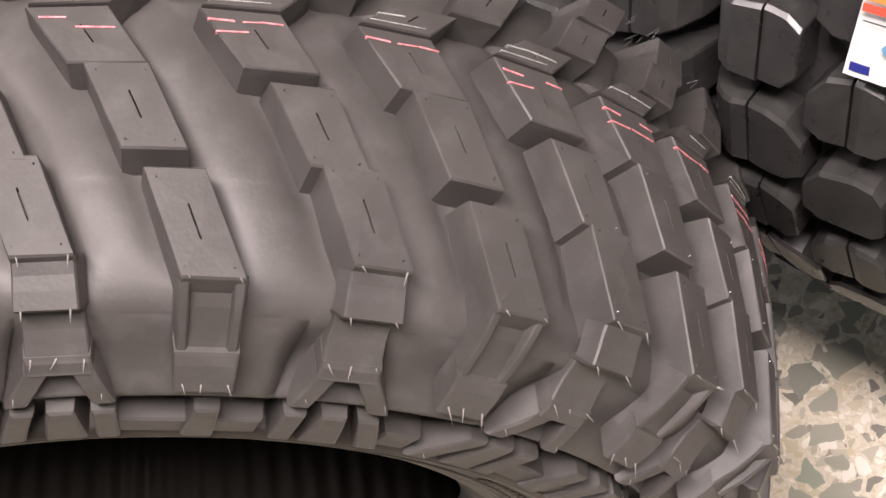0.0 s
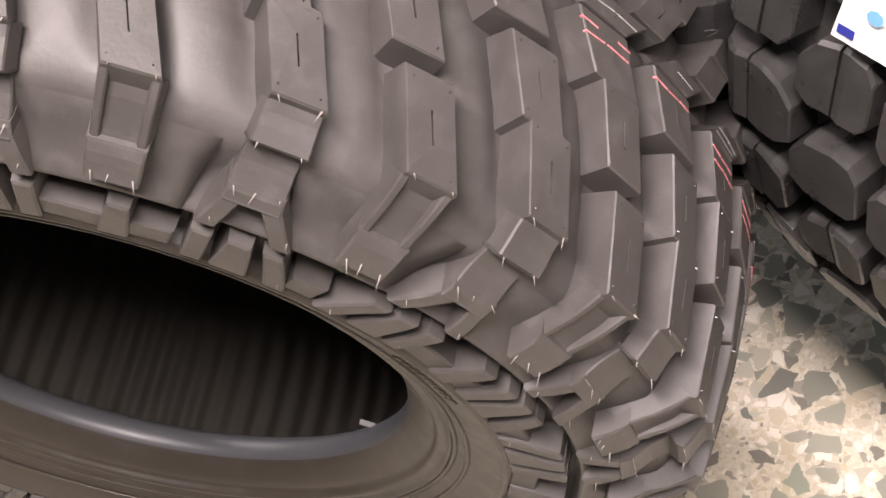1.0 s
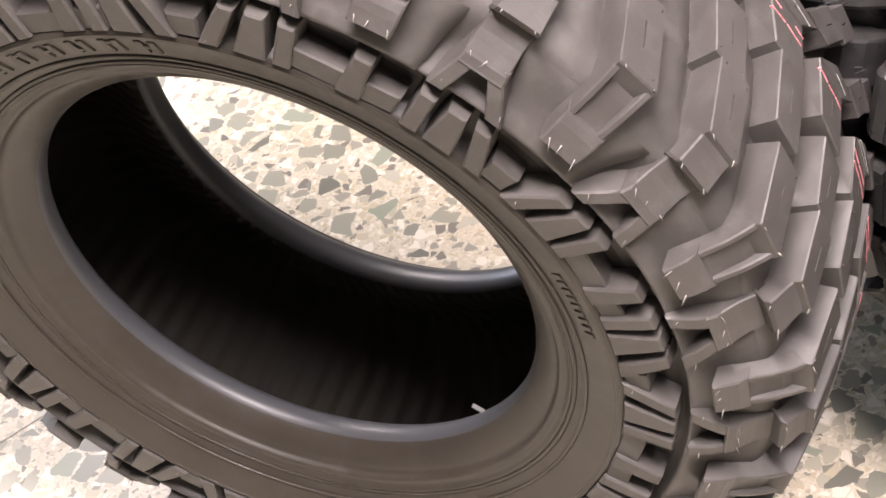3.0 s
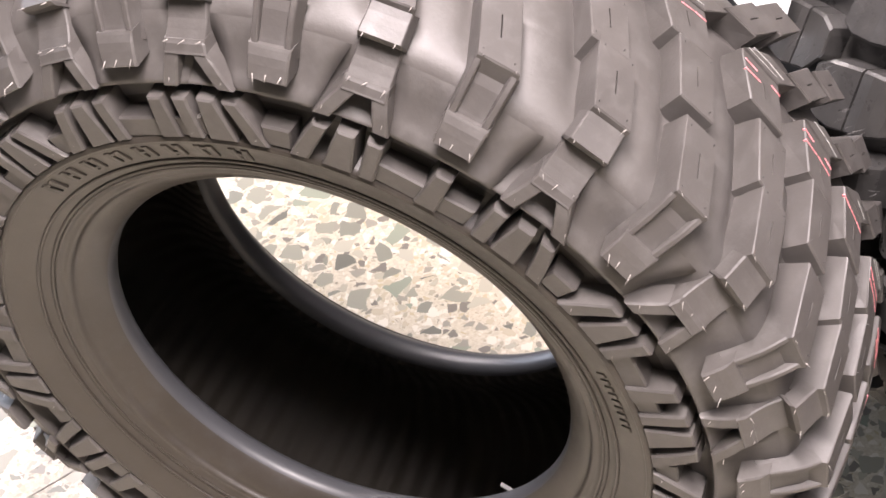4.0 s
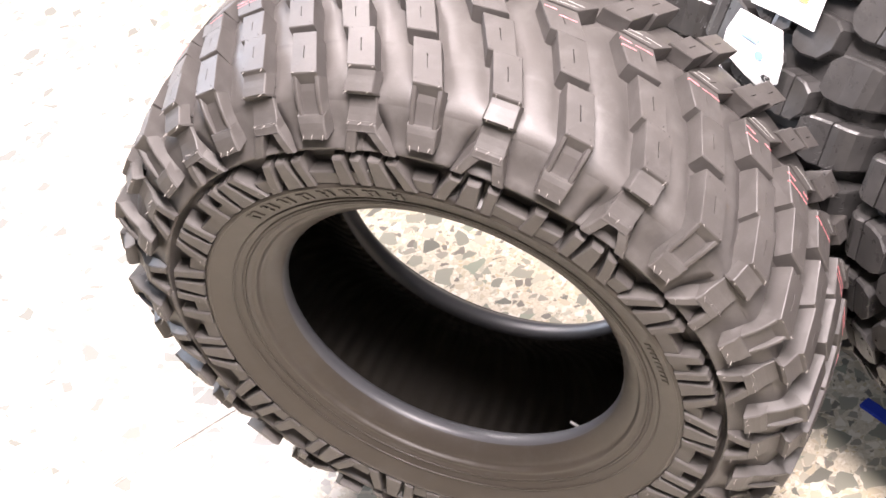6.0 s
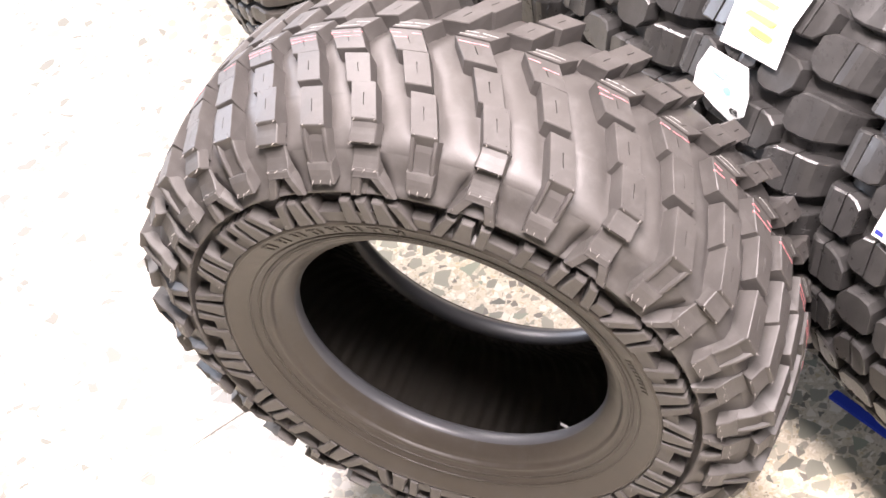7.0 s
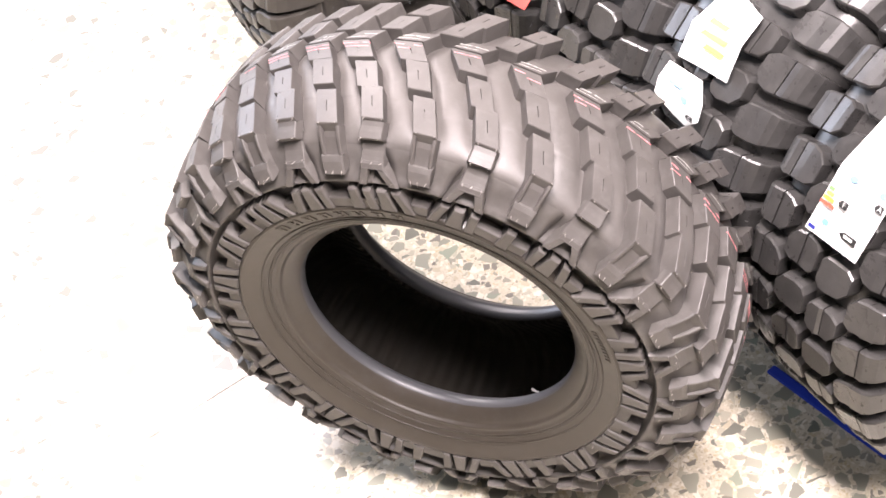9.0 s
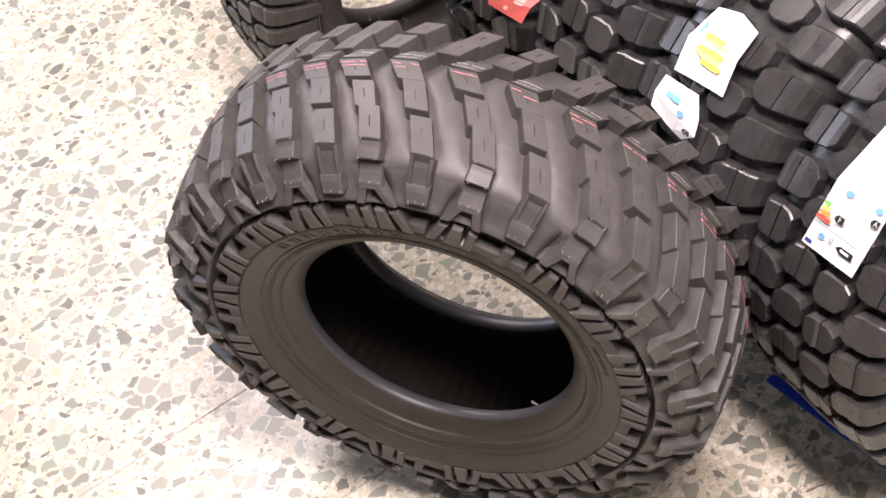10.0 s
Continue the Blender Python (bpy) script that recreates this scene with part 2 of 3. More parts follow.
tagged(new("wall_south", box_mesh("wall_south", (ROOM_X0, ROOM_Y0 - T, 0), (ROOM_X1, ROOM_Y0, ROOM_H), M_WALL)), "plain dark grey painted wall", "wall", kind="structure")
tagged(new("wall_east", box_mesh("wall_east", (ROOM_X1, ROOM_Y0 - T, 0), (ROOM_X1 + T, ROOM_Y1 + T, ROOM_H), M_WALL)), "plain dark grey painted wall", "wall", kind="structure")
west = [box_mesh("wall_west", (ROOM_X0 - T, ROOM_Y0 - T, a), (ROOM_X0, ROOM_Y1 + T, b), M_WALL) for a, b in ((0, 0.75), (2.75, ROOM_H))]
wall_west = tagged(new("wall_west", west[0]), "plain dark grey painted wall with a wide window", "wall", kind="structure")
part_of(wall_west, "lintel", west[1])
for a, b in ((ROOM_Y0 - T, 0.3), (3.2, ROOM_Y1 + T)):
    part_of(wall_west, "pier", box_mesh("pier", (ROOM_X0 - T, a, 0.75), (ROOM_X0, b, 2.75), M_WALL))

# ---- the large mud tyre ----
CENTRE = 0.393
tread_top = lerp_curve(((-0.1, 0.3775), (-0.089, 0.3795), (-0.05, 0.385), (0.0, 0.388), (0.03, 0.3885), (0.075, 0.385), (0.1, 0.380), (0.11, 0.3785)))
tread_floor = lerp_curve(((-0.115, 0.335), (-0.1, 0.349), (-0.085, 0.359), (-0.06, 0.367), (-0.03, 0.371), (0.004, 0.372), (0.04, 0.371), (0.07, 0.367), (0.095, 0.359), (0.11, 0.349)))
sunk = lambda y: tread_floor(y) - 0.006
M = Matrix.Translation((0, 0, CENTRE))
turn = lambda deg: M @ Matrix.Rotation(radians(deg), 4, "Y")

OUT_FRONT = [(0.004, 0.372), (-0.03, 0.371), (-0.0432, 0.3698), (-0.0478, 0.3688), (-0.06, 0.3665), (-0.085, 0.359), (-0.1, 0.349), (-0.1035, 0.335), (-0.1065, 0.322), (-0.116, 0.3105), (-0.1222, 0.305), (-0.1165, 0.3022), (-0.109, 0.2975), (-0.108, 0.285),
             (-0.1105, 0.2675), (-0.124, 0.2605), (-0.1215, 0.25), (-0.1155, 0.236), (-0.1085, 0.2235), (-0.1095, 0.2205), (-0.106, 0.2165), (-0.1055, 0.2115), (-0.1005, 0.2085), (-0.098, 0.2035), (-0.0925, 0.1965), (-0.085, 0.1895), (-0.0785, 0.187)]
IN_FRONT = [(-0.07, 0.1885), (-0.065, 0.195), (-0.0665, 0.206), (-0.084, 0.238), (-0.101, 0.275), (-0.103, 0.305), (-0.093, 0.338), (-0.055, 0.356)]
rear = lambda pts: [(0.008 - y, r) for y, r in pts]
outline = OUT_FRONT + IN_FRONT + [(0.004, 0.36)] + rear(IN_FRONT)[::-1] + rear(OUT_FRONT[1:])[::-1]
n_out, n_in = len(OUT_FRONT), len(IN_FRONT)
span = [0] * 13 + [1] * (n_out - 15) + [3] * 3 + [2] * (2 * n_in - 2) + [3] * 5 + [1] * (n_out - 17) + [0] * 13
mud_tyre = tagged(new("tyre"), "new chunky mud tyre standing upright, red chalk lines on tread", "tyre")
carcass_mesh = lathe("carcass", smooth_outline(outline, 3), (M_TREAD, M_SIDE, M_LINER, M_BEAD_SHEEN), [k for k in span for _ in range(3)], 540)
part_of(mud_tyre, "carcass", carcass_mesh, M)
# thin moulded ribs round the bead and the inner end of the sidewall bars
for r, y, proud in ((0.2325, -0.1143, 0.0011), (0.2235, -0.109, 0.0013), (0.2575, -0.1238, 0.001)):
    ring = [(y + 1.4 * proud * math.sin(k * 0.7854) * 0.7, r + 1.4 * proud * math.cos(k * 0.7854)) for k in range(8)]
    part_of(mud_tyre, "bead_rib" if r < 0.25 else "sidewall_rib", lathe("bead_rib", ring, (M_SIDE,), [0] * 8, 180), M)

# blocks of one pitch, turned so that their outer end lies at 0 degrees
LONG_IN = [(-7.8, -0.0045), (-3.4, -0.0045), (-0.95, -0.0455), (-5.1, -0.0445)]
LONG_OUT = [(-4.5, -0.041), (-0.3, -0.0425), (2.15, -0.0885), (-2.05, -0.0885)]
B_INNER = [(-8.6, 0.002), (-4.3, 0.002), (-1.7, -0.0405), (-6.0, -0.0405)]
B_OUTER = [(-4.6, -0.049), (-0.6, -0.049), (2.2, -0.0985), (-2.1, -0.0985)]
CENTRE_FRONT = [(-9.55, 0.0015), (-4.4, 0.0015), (-7.0, 0.0315), (-12.5, 0.0315)]
CENTRE_REAR = [(-12.3, 0.0335), (-7.0, 0.0335), (-4.6, 0.0485), (-9.3, 0.0485)]
REAR_LONG_IN = [(-15.6, 0.052), (-11.3, 0.052), (-8.6, 0.079), (-12.9, 0.079)]
REAR_LONG_OUT = [(-12.5, 0.077), (-8.2, 0.077), (-5.3, 0.107), (-9.6, 0.107)]
REAR_IN = [(-16.2, 0.052), (-12.1, 0.052), (-9.6, 0.0775), (-13.7, 0.0775)]
REAR_OUT = [(-12.7, 0.0815), (-8.6, 0.0815), (-5.6, 0.107), (-9.8, 0.107)]


def mesh_block(name, outline, with_slit=True):
    return joined(name, [tread_piece(outline, tread_top, sunk, 0.384, slot=slit(outline) if with_slit else None)], M_TREAD)


SIDE = lerp_curve([(r, y) for y, r in OUT_FRONT[::-1]])


def side_point(r, deg, h):
    """A point on the front sidewall at radius r, h proud of it."""
    dy = (SIDE(r + 0.004) - SIDE(r - 0.004)) / 0.008
    ln = math.hypot(1, dy)
    return ring_point(r + h * dy / ln, SIDE(r) - h / ln, deg)


def side_bar(left0, right0, r0, left1, right1, r1, h, edge=0.0012, h1=None):
    """A raised bar on the sidewall from radius r0 to r1, between two angles at each end."""
    h1 = h if h1 is None else h1
    steps = 3
    top, shoulder, base = [], [], []
    for side in (0, 1):
        for i in range(steps + 1):
            t = i / steps if side == 0 else 1 - i / steps
            r, hh = r0 + (r1 - r0) * t, h + (h1 - h) * t
            a = (left0 + (left1 - left0) * t) if side == 0 else (right0 + (right1 - right0) * t)
            k = 1 if side == 0 else -1
            e = math.degrees(edge / r)
            inset = edge if t < 0.01 else (-edge if t > 0.99 else 0)
            top.append(side_point(r - inset, a + k * e, hh))
            shoulder.append(side_point(r, a, hh - edge))
            base.append(side_point(r, a - k * math.degrees(0.0015 / r), -0.004))
    return block([base, shoulder, top])


FRONT = lerp_curve(((0.258, -0.1245), (0.2615, -0.1262), (0.29, -0.1272), (0.2962, -0.127), (0.3055, -0.1268), (0.318, -0.1245), (0.329, -0.1212), (0.337, -0.117), (0.345, -0.112)))


def face_bar(left0, right0, r0, left1, right1, r1, edge=0.0013, deep=0.0185, drop=0.0):
    """A raised bar whose flat face follows the front of the sidewall from radius r0 to r1."""
    top, shoulder, base, steps = [], [], [], 4
    for side in (0, 1):
        for i in range(steps + 1):
            t = i / steps if side == 0 else 1 - i / steps
            r = r0 + (r1 - r0) * t
            a = (left0 + (left1 - left0) * t) if side == 0 else (right0 + (right1 - right0) * t)
            k = 1 if side == 0 else -1
            inset = edge if t < 0.01 else (-edge if t > 0.99 else 0)
            y = FRONT(r) + drop
            top.append(ring_point(r - inset, y, a + k * math.degrees(edge / r)))
            shoulder.append(ring_point(r, y + edge, a))
            base.append(ring_point(r, y + deep, a - k * math.degrees(0.0012 / r)))
    verts, faces = block([base, shoulder, top])
    n = 2 * steps + 2
    return verts, faces[:-1] + [(2 * n + i, 2 * n + i + 1, 3 * n - 2 - i, 3 * n - 1 - i) for i in range(steps)]


def strip(points, widths, sink=0.012):
    """A lug that follows a line of (r, y) over the shoulder, with its width in degrees at each point and flat sides."""
    e = 0.14
    left, right = [], []
    verts, faces = [], []
    n = len(points)
    for (r, y), w in zip(points, widths):
        inner = (r - sink * 0.75, y + sink * 0.66)
        for a, (rr, yy) in ((-w / 2 - 0.35, inner), (-w / 2, (r - 0.0009, y + 0.0006)), (-w / 2 + e, (r, y)), (w / 2 - e, (r, y)), (w / 2, (r - 0.0009, y + 0.0006)), (w / 2 + 0.35, inner)):
            verts.append(ring_point(rr, yy, a))
    for i in range(n - 1):
        for j in range(5):
            faces.append((i * 6 + j, i * 6 + j + 1, (i + 1) * 6 + j + 1, (i + 1) * 6 + j))
    faces += [tuple(range(5, -1, -1)), tuple((n - 1) * 6 + j for j in range(6))]
    return verts, faces


# the long lug runs on over the shoulder in two scoops; the split lug in a trough between two rails
me_scoop = joined("shoulder_scoop", [
    strip([(0.3748, -0.0885), (0.3715, -0.0935), (0.3685, -0.0995), (0.3645, -0.1065), (0.3605, -0.1055)], [4.2, 4.25, 4.35, 4.5, 4.5]),
    strip([(0.3565, -0.0985), (0.3505, -0.1025), (0.345, -0.1065), (0.3402, -0.1113), (0.3358, -0.1163)], [4.5, 4.55, 4.65, 4.8, 4.9], 0.014)], M_TREAD)
mirrored = lambda bars: [(-b[1], -b[0], b[2], -b[4], -b[3], b[5]) for b in bars][::-1]
VEE = [(-2.45, 2.45, 0.3365, -2.6, 2.75, 0.3275), (-2.6, -0.8, 0.329, -3.9, -1.9, 0.3055), (0.8, 2.75, 0.329, 3.4, 5.5, 0.3055)]
BARS = [(-3.7, -1.6, 0.2962, -3.6, -1.2, 0.2615), (-0.1, 2.3, 0.2962, -0.3, 4.1, 0.2615), (3.4, 5.5, 0.2962, 6.1, 8.9, 0.2615)]


def vee(bars):
    return joined("sidewall_lug", [face_bar(*b) for b in bars], M_TREAD)


def sill(a0, a1, a2, a3):
    """The smooth shoulder that runs down to the groove between two lugs: its angles at the shoulder and at the groove."""
    shape = ((0.3568, -0.0875), (0.3494, -0.099), (0.3432, -0.1036), (0.3365, -0.1065), (0.329, -0.1088), (0.321, -0.112), (0.313, -0.1175), (0.3075, -0.122), (0.3048, -0.1226), (0.3035, -0.1205))
    verts, faces, cols = [], [], 9
    for k, (r, y) in enumerate(shape):
        t = min(1.0, k / 8)
        lo, hi = a0 + (a2 - a0) * t, a1 + (a3 - a1) * t
        verts += [ring_point(r, y, lo + (hi - lo) * c / (cols - 1)) for c in range(cols)]
    for k in range(len(shape) - 1):
        faces += [(k * cols + c, k * cols + c + 1, (k + 1) * cols + c + 1, (k + 1) * cols + c) for c in range(cols - 1)]
    n = len(verts)
    verts += [v + Vector((0, 0.012, 0)) for v in verts]
    for c in (0, cols - 1):
        faces += [(k * cols + c, (k + 1) * cols + c, n + (k + 1) * cols + c, n + k * cols + c) for k in range(len(shape) - 1)]
    me = mesh_from("sidewall_sill", verts, faces, M_TREAD, True)
    bm = bmesh.new()
    bm.from_mesh(me)
    bmesh.ops.recalc_face_normals(bm, faces=bm.faces[:])
    bm.to_mesh(me)
    bm.free()
    return me


TROUGH = [(0.374, -0.0985), (0.3665, -0.104), (0.3575, -0.1095), (0.3475, -0.114), (0.3385, -0.1178)]


def rail_strip(shift):
    v, f = strip(TROUGH, [0.75, 0.7, 0.7, 0.75, 0.85], 0.012)
    return [Matrix.Rotation(radians(shift), 3, "Y") @ p for p in v], f


me_trough = [joined("shoulder_rail", [rail_strip(-1.85)], M_TREAD), joined("shoulder_rail", [rail_strip(1.85)], M_TREAD),
             joined("shoulder_scoop", [strip([(0.369, -0.0955), (0.3595, -0.1035), (0.3508, -0.1085), (0.344, -0.1128), (0.3405, -0.1155)], [3.6] * 5, 0.01)], M_TREAD),
             joined("lug_end", [face_bar(-2.4, 2.4, 0.342, -2.35, 2.35, 0.3215, deep=0.024, drop=-0.0045)], M_TREAD)]
# two kinds of pitch take turns round the sidewall, one the mirror image of the other
me_vee = [vee(VEE), vee(mirrored(VEE))]
me_bars = [[joined("sidewall_bar", [face_bar(*b)], M_TREAD) for b in bars] for bars in (BARS, mirrored(BARS) + [(10.6, 12.8, 0.2962, 9.6, 13.0, 0.2615)])]
me_ledge = [joined("sidewall_bar", [face_bar(lo, hi, 0.2795, lo, hi, 0.2625, drop=0.0028)], M_TREAD) for lo, hi in ((8.0, 12.2), (3.2, 17.4))]
me_sill = [sill(1.2, 18.8, 5.0, 14.9), sill(1.2, 18.8, 3.6, 16.9)]


def chalk(a, b, y, s, w, m):
    return joined("chalk_line", [tread_piece([(a, y), (b, y + s), (b, y + s + w), (a, y + w)], lambda q: tread_top(q) + 0.0003, lambda q: tread_top(q) - 0.002, 0.384, 0.0001, 0)], m)


me_chalk = [chalk(a, b, y, s, w, m) for a, b, y, s, w, m in ((-11.2, -9.0, 0.0188, 0.0006, 0.0007, M_RED), (-8.9, -6.3, 0.0195, -0.0005, 0.0008, M_RED), (-11.8, -10.0, 0.0252, -0.0006, 0.0008, M_RED), (-9.9, -8.4, 0.0246, 0.0005, 0.0006, M_RED),
            (-8.2, -6.7, 0.0252, -0.0004, 0.0008, M_RED), (-11.0, -8.9, 0.0405, 0.0008, 0.0006, M_WHITE), (-8.8, -6.3, 0.0412, -0.0007, 0.0007, M_WHITE), (-11.6, -7.4, 0.0362, 0.0004, 0.0004, M_WHITE))]

me_long = [mesh_block("tread_block", o) for o in (LONG_IN, LONG_OUT)]
me_split = [mesh_block("tread_block", o) for o in (B_INNER, B_OUTER)]
me_mid = [mesh_block("tread_block", o) for o in (CENTRE_FRONT, CENTRE_REAR)]
me_rear_long = [mesh_block("tread_block", o) for o in (REAR_LONG_IN, REAR_LONG_OUT)]
me_rear_split = [mesh_block("tread_block", o) for o in (REAR_IN, REAR_OUT)]

A_DEG = (-98.74, -78.51, -58.46, -38.96, -19.75, -1.83, 19.06, 41.38, 62.78, 81.94, 100.91, 120.90, 140.90, 160.90, 180.90, 200.90, 220.90, 241.00)
B_DEG = (-88.60, -68.50, -48.40, -28.80, -10.20, 8.36, 29.99, 52.25, 72.83, 91.92, 110.90, 130.90, 150.90, 170.90, 190.90, 210.90, 231.00, 251.20)
# the lugs' middle line over the width, in degrees, and the hollows that run along each lug's foot
LUG_LINE = lerp_curve(((-0.11, 0.3), (-0.0885, 0.05), (-0.0455, -3.0), (-0.0045, -5.6), (0.0015, -7.0), (0.0315, -9.75), (0.0335, -9.65), (0.0485, -7.2), (0.052, -13.5), (0.079, -10.75), (0.107, -7.5)))
lug_degs = sorted((d + 180) % 360 - 180 for d in A_DEG + B_DEG)
lug_degs = [lug_degs[-1] - 360] + lug_degs + [lug_degs[0] + 360, lug_degs[1] + 360]
for v in carcass_mesh.vertices:
    x, y, z = v.co
    r = math.hypot(x, z)
    if abs(y) < 0.108 and r > tread_floor(y) - 0.003:
        d = (math.degrees(math.atan2(x, z)) - LUG_LINE(y) + 180) % 360 - 180
        k = next(i for i, g in enumerate(lug_degs) if g > d)
        u = (d - lug_degs[k - 1]) / (lug_degs[k] - lug_degs[k - 1])
        w = min(1.0, max(0.0, (u - 0.2) / 0.6))
        f = 1 - 0.0058 * (1 - math.sin(math.pi * w)) ** 1.6 * min(1.0, max(0.0, ((0.094 if y < 0 else 0.108) - abs(y)) / 0.025)) / r
        v.co = (x * f, y, z * f)
for k, a in enumerate(A_DEG):
    turned = 1 - k % 2
    for me in me_long + me_mid + me_rear_long:
        part_of(mud_tyre, "tread_block", me, turn(a))
    part_of(mud_tyre, "shoulder_scoop", me_scoop, turn(a))
    part_of(mud_tyre, "sidewall_lug", me_vee[turned], turn(a))
    part_of(mud_tyre, "sidewall_sill", me_sill[turned], turn(a))
    for me in me_bars[turned] + [me_ledge[turned]]:
        part_of(mud_tyre, "sidewall_bar", me, turn(a))
for b in B_DEG:
    for me in me_split + me_mid + me_rear_split:
        part_of(mud_tyre, "tread_block", me, turn(b))
    for me in me_trough:
        part_of(mud_tyre, me.name.split(".")[0], me, turn(b))
chalk_random = random.Random(4)
for deg in A_DEG + B_DEG:
    for me in me_chalk:
        if chalk_random.random() < 0.76:
            part_of(mud_tyre, "chalk_line", me, turn(deg + chalk_random.uniform(-0.3, 0.3)))

# thin moulding hairs along the lug ends
hair_random = random.Random(7)


def hair(p, way, length, radius=0.0006):
    way = (Vector(way).normalized() + Vector([hair_random.uniform(-0.35, 0.35) for _ in range(3)])).normalized()
    side = way.orthogonal().normalized()
    up = way.cross(side)
    ring = [p + (side * math.cos(k * 2.0944) + up * math.sin(k * 2.0944)) * radius for k in range(3)]
    tip = p + way * length
    return ring + [tip], [(0, 1, 3), (1, 2, 3), (2, 0, 3)]


hairs, nubs = [], []
for degs, blocks in ((A_DEG, (LONG_IN, LONG_OUT)), (B_DEG, (B_INNER, B_OUTER))):
    for o in blocks:
        cx, cy = sum(p[0] for p in o) / 4, sum(p[1] for p in o) / 4
        for a, y in o:
            pa, py = cx + (a - cx) * 0.74, cy + (y - cy) * 0.8
            for deg in degs:
                nubs.append(hair(ring_point(tread_top(py) - 0.0004, py, deg + pa), ring_point(1, -0.1, deg + pa), hair_random.uniform(0.001, 0.0025), 0.0007))
for deg in A_DEG:
    for r, y, offs in ((0.3645, -0.1065, (-1.7, 1.6)), (0.336, -0.1165, (-2.0, 0.0, 2.0)), (0.3795, -0.0885, (-1.6, 1.7))):
        for o in offs:
            hairs.append(hair(ring_point(r - 0.001, y + 0.001, deg + o), ring_point(0.25, -0.9, deg + o), hair_random.uniform(0.005, 0.01)))
    for o, r in ((-2.8, 0.309), (4.4, 0.309), (-2.4, 0.264), (2.2, 0.264), (7.3, 0.263)):
        hairs.append(hair(side_point(r, deg + (o if A_DEG.index(deg) % 2 else -o), 0.006), ring_point(-0.2, -1.0, deg + o), hair_random.uniform(0.004, 0.009)))
for deg in B_DEG:
    for o in (-1.8, -0.2, 1.7):
        hairs.append(hair(ring_point(0.327, -0.1245, deg + o), ring_point(-0.2, -1.0, deg + o), hair_random.uniform(0.006, 0.011)))
    for o in (-1.6, 1.7):
        hairs.append(hair(ring_point(0.378, -0.098, deg + o), ring_point(0.6, -0.8, deg + o), hair_random.uniform(0.003, 0.006)))
for k in range(230):
    deg, y = hair_random.uniform(-100, 110), hair_random.uniform(0.09, 0.118)
    nubs.append(hair(ring_point(0.372, y, deg), ring_point(1.0, 0.4, deg), hair_random.uniform(0.005, 0.011), 0.0004))
tagged(part_of(mud_tyre, "moulding_nub", joined("moulding_nub", nubs, M_BLACK), M, "small rubber moulding nubs"), kind="stuff")
tagged(part_of(mud_tyre, "moulding_hair", joined("moulding_hair", hairs, M_HAIR), M, "thin rubber moulding hairs"), kind="stuff")

# raised lettering on the sidewall as plain bars, and fine ribs
letters = [joined("raised_mark", [side_bar(a, a + 1.1, 0.2535, a + 0.25, a + 1.4, 0.2405, 0.0016, 0.0005), side_bar(a + 2.1, a + 3.2, 0.2535, a + 2.2, a + 3.3, 0.2405, 0.0016, 0.0005),
           side_bar(a + 1.0, a + 2.2, 0.2525 - 0.0035 * (k % 3), a + 1.1, a + 2.3, 0.2495 - 0.0035 * (k % 3), 0.0016, 0.0005)], M_SIDE) for k, a in enumerate([-41.5 + 5.9 * i for i in range(8)])]
for me in letters:
    part_of(mud_tyre, "raised_mark", me, M)
for i in range(9):
    part_of(mud_tyre, "raised_mark", joined("raised_mark", [side_bar(70 + 1.6 * i, 70.9 + 1.6 * i, 0.25, 70.1 + 1.6 * i, 71 + 1.6 * i, 0.243, 0.0012, 0.0004)], M_SIDE), M)

# ---- the row of other tyres ----
AZ, O_ROW, DEPTH, R_ROW = -38.0, Vector((0.433, 0.17, GROUND)), 0.236, 0.36
U, N = Vector((math.cos(radians(AZ)), math.sin(radians(AZ)), 0)), Vector((-math.sin(radians(AZ)), math.cos(radians(AZ)), 0))


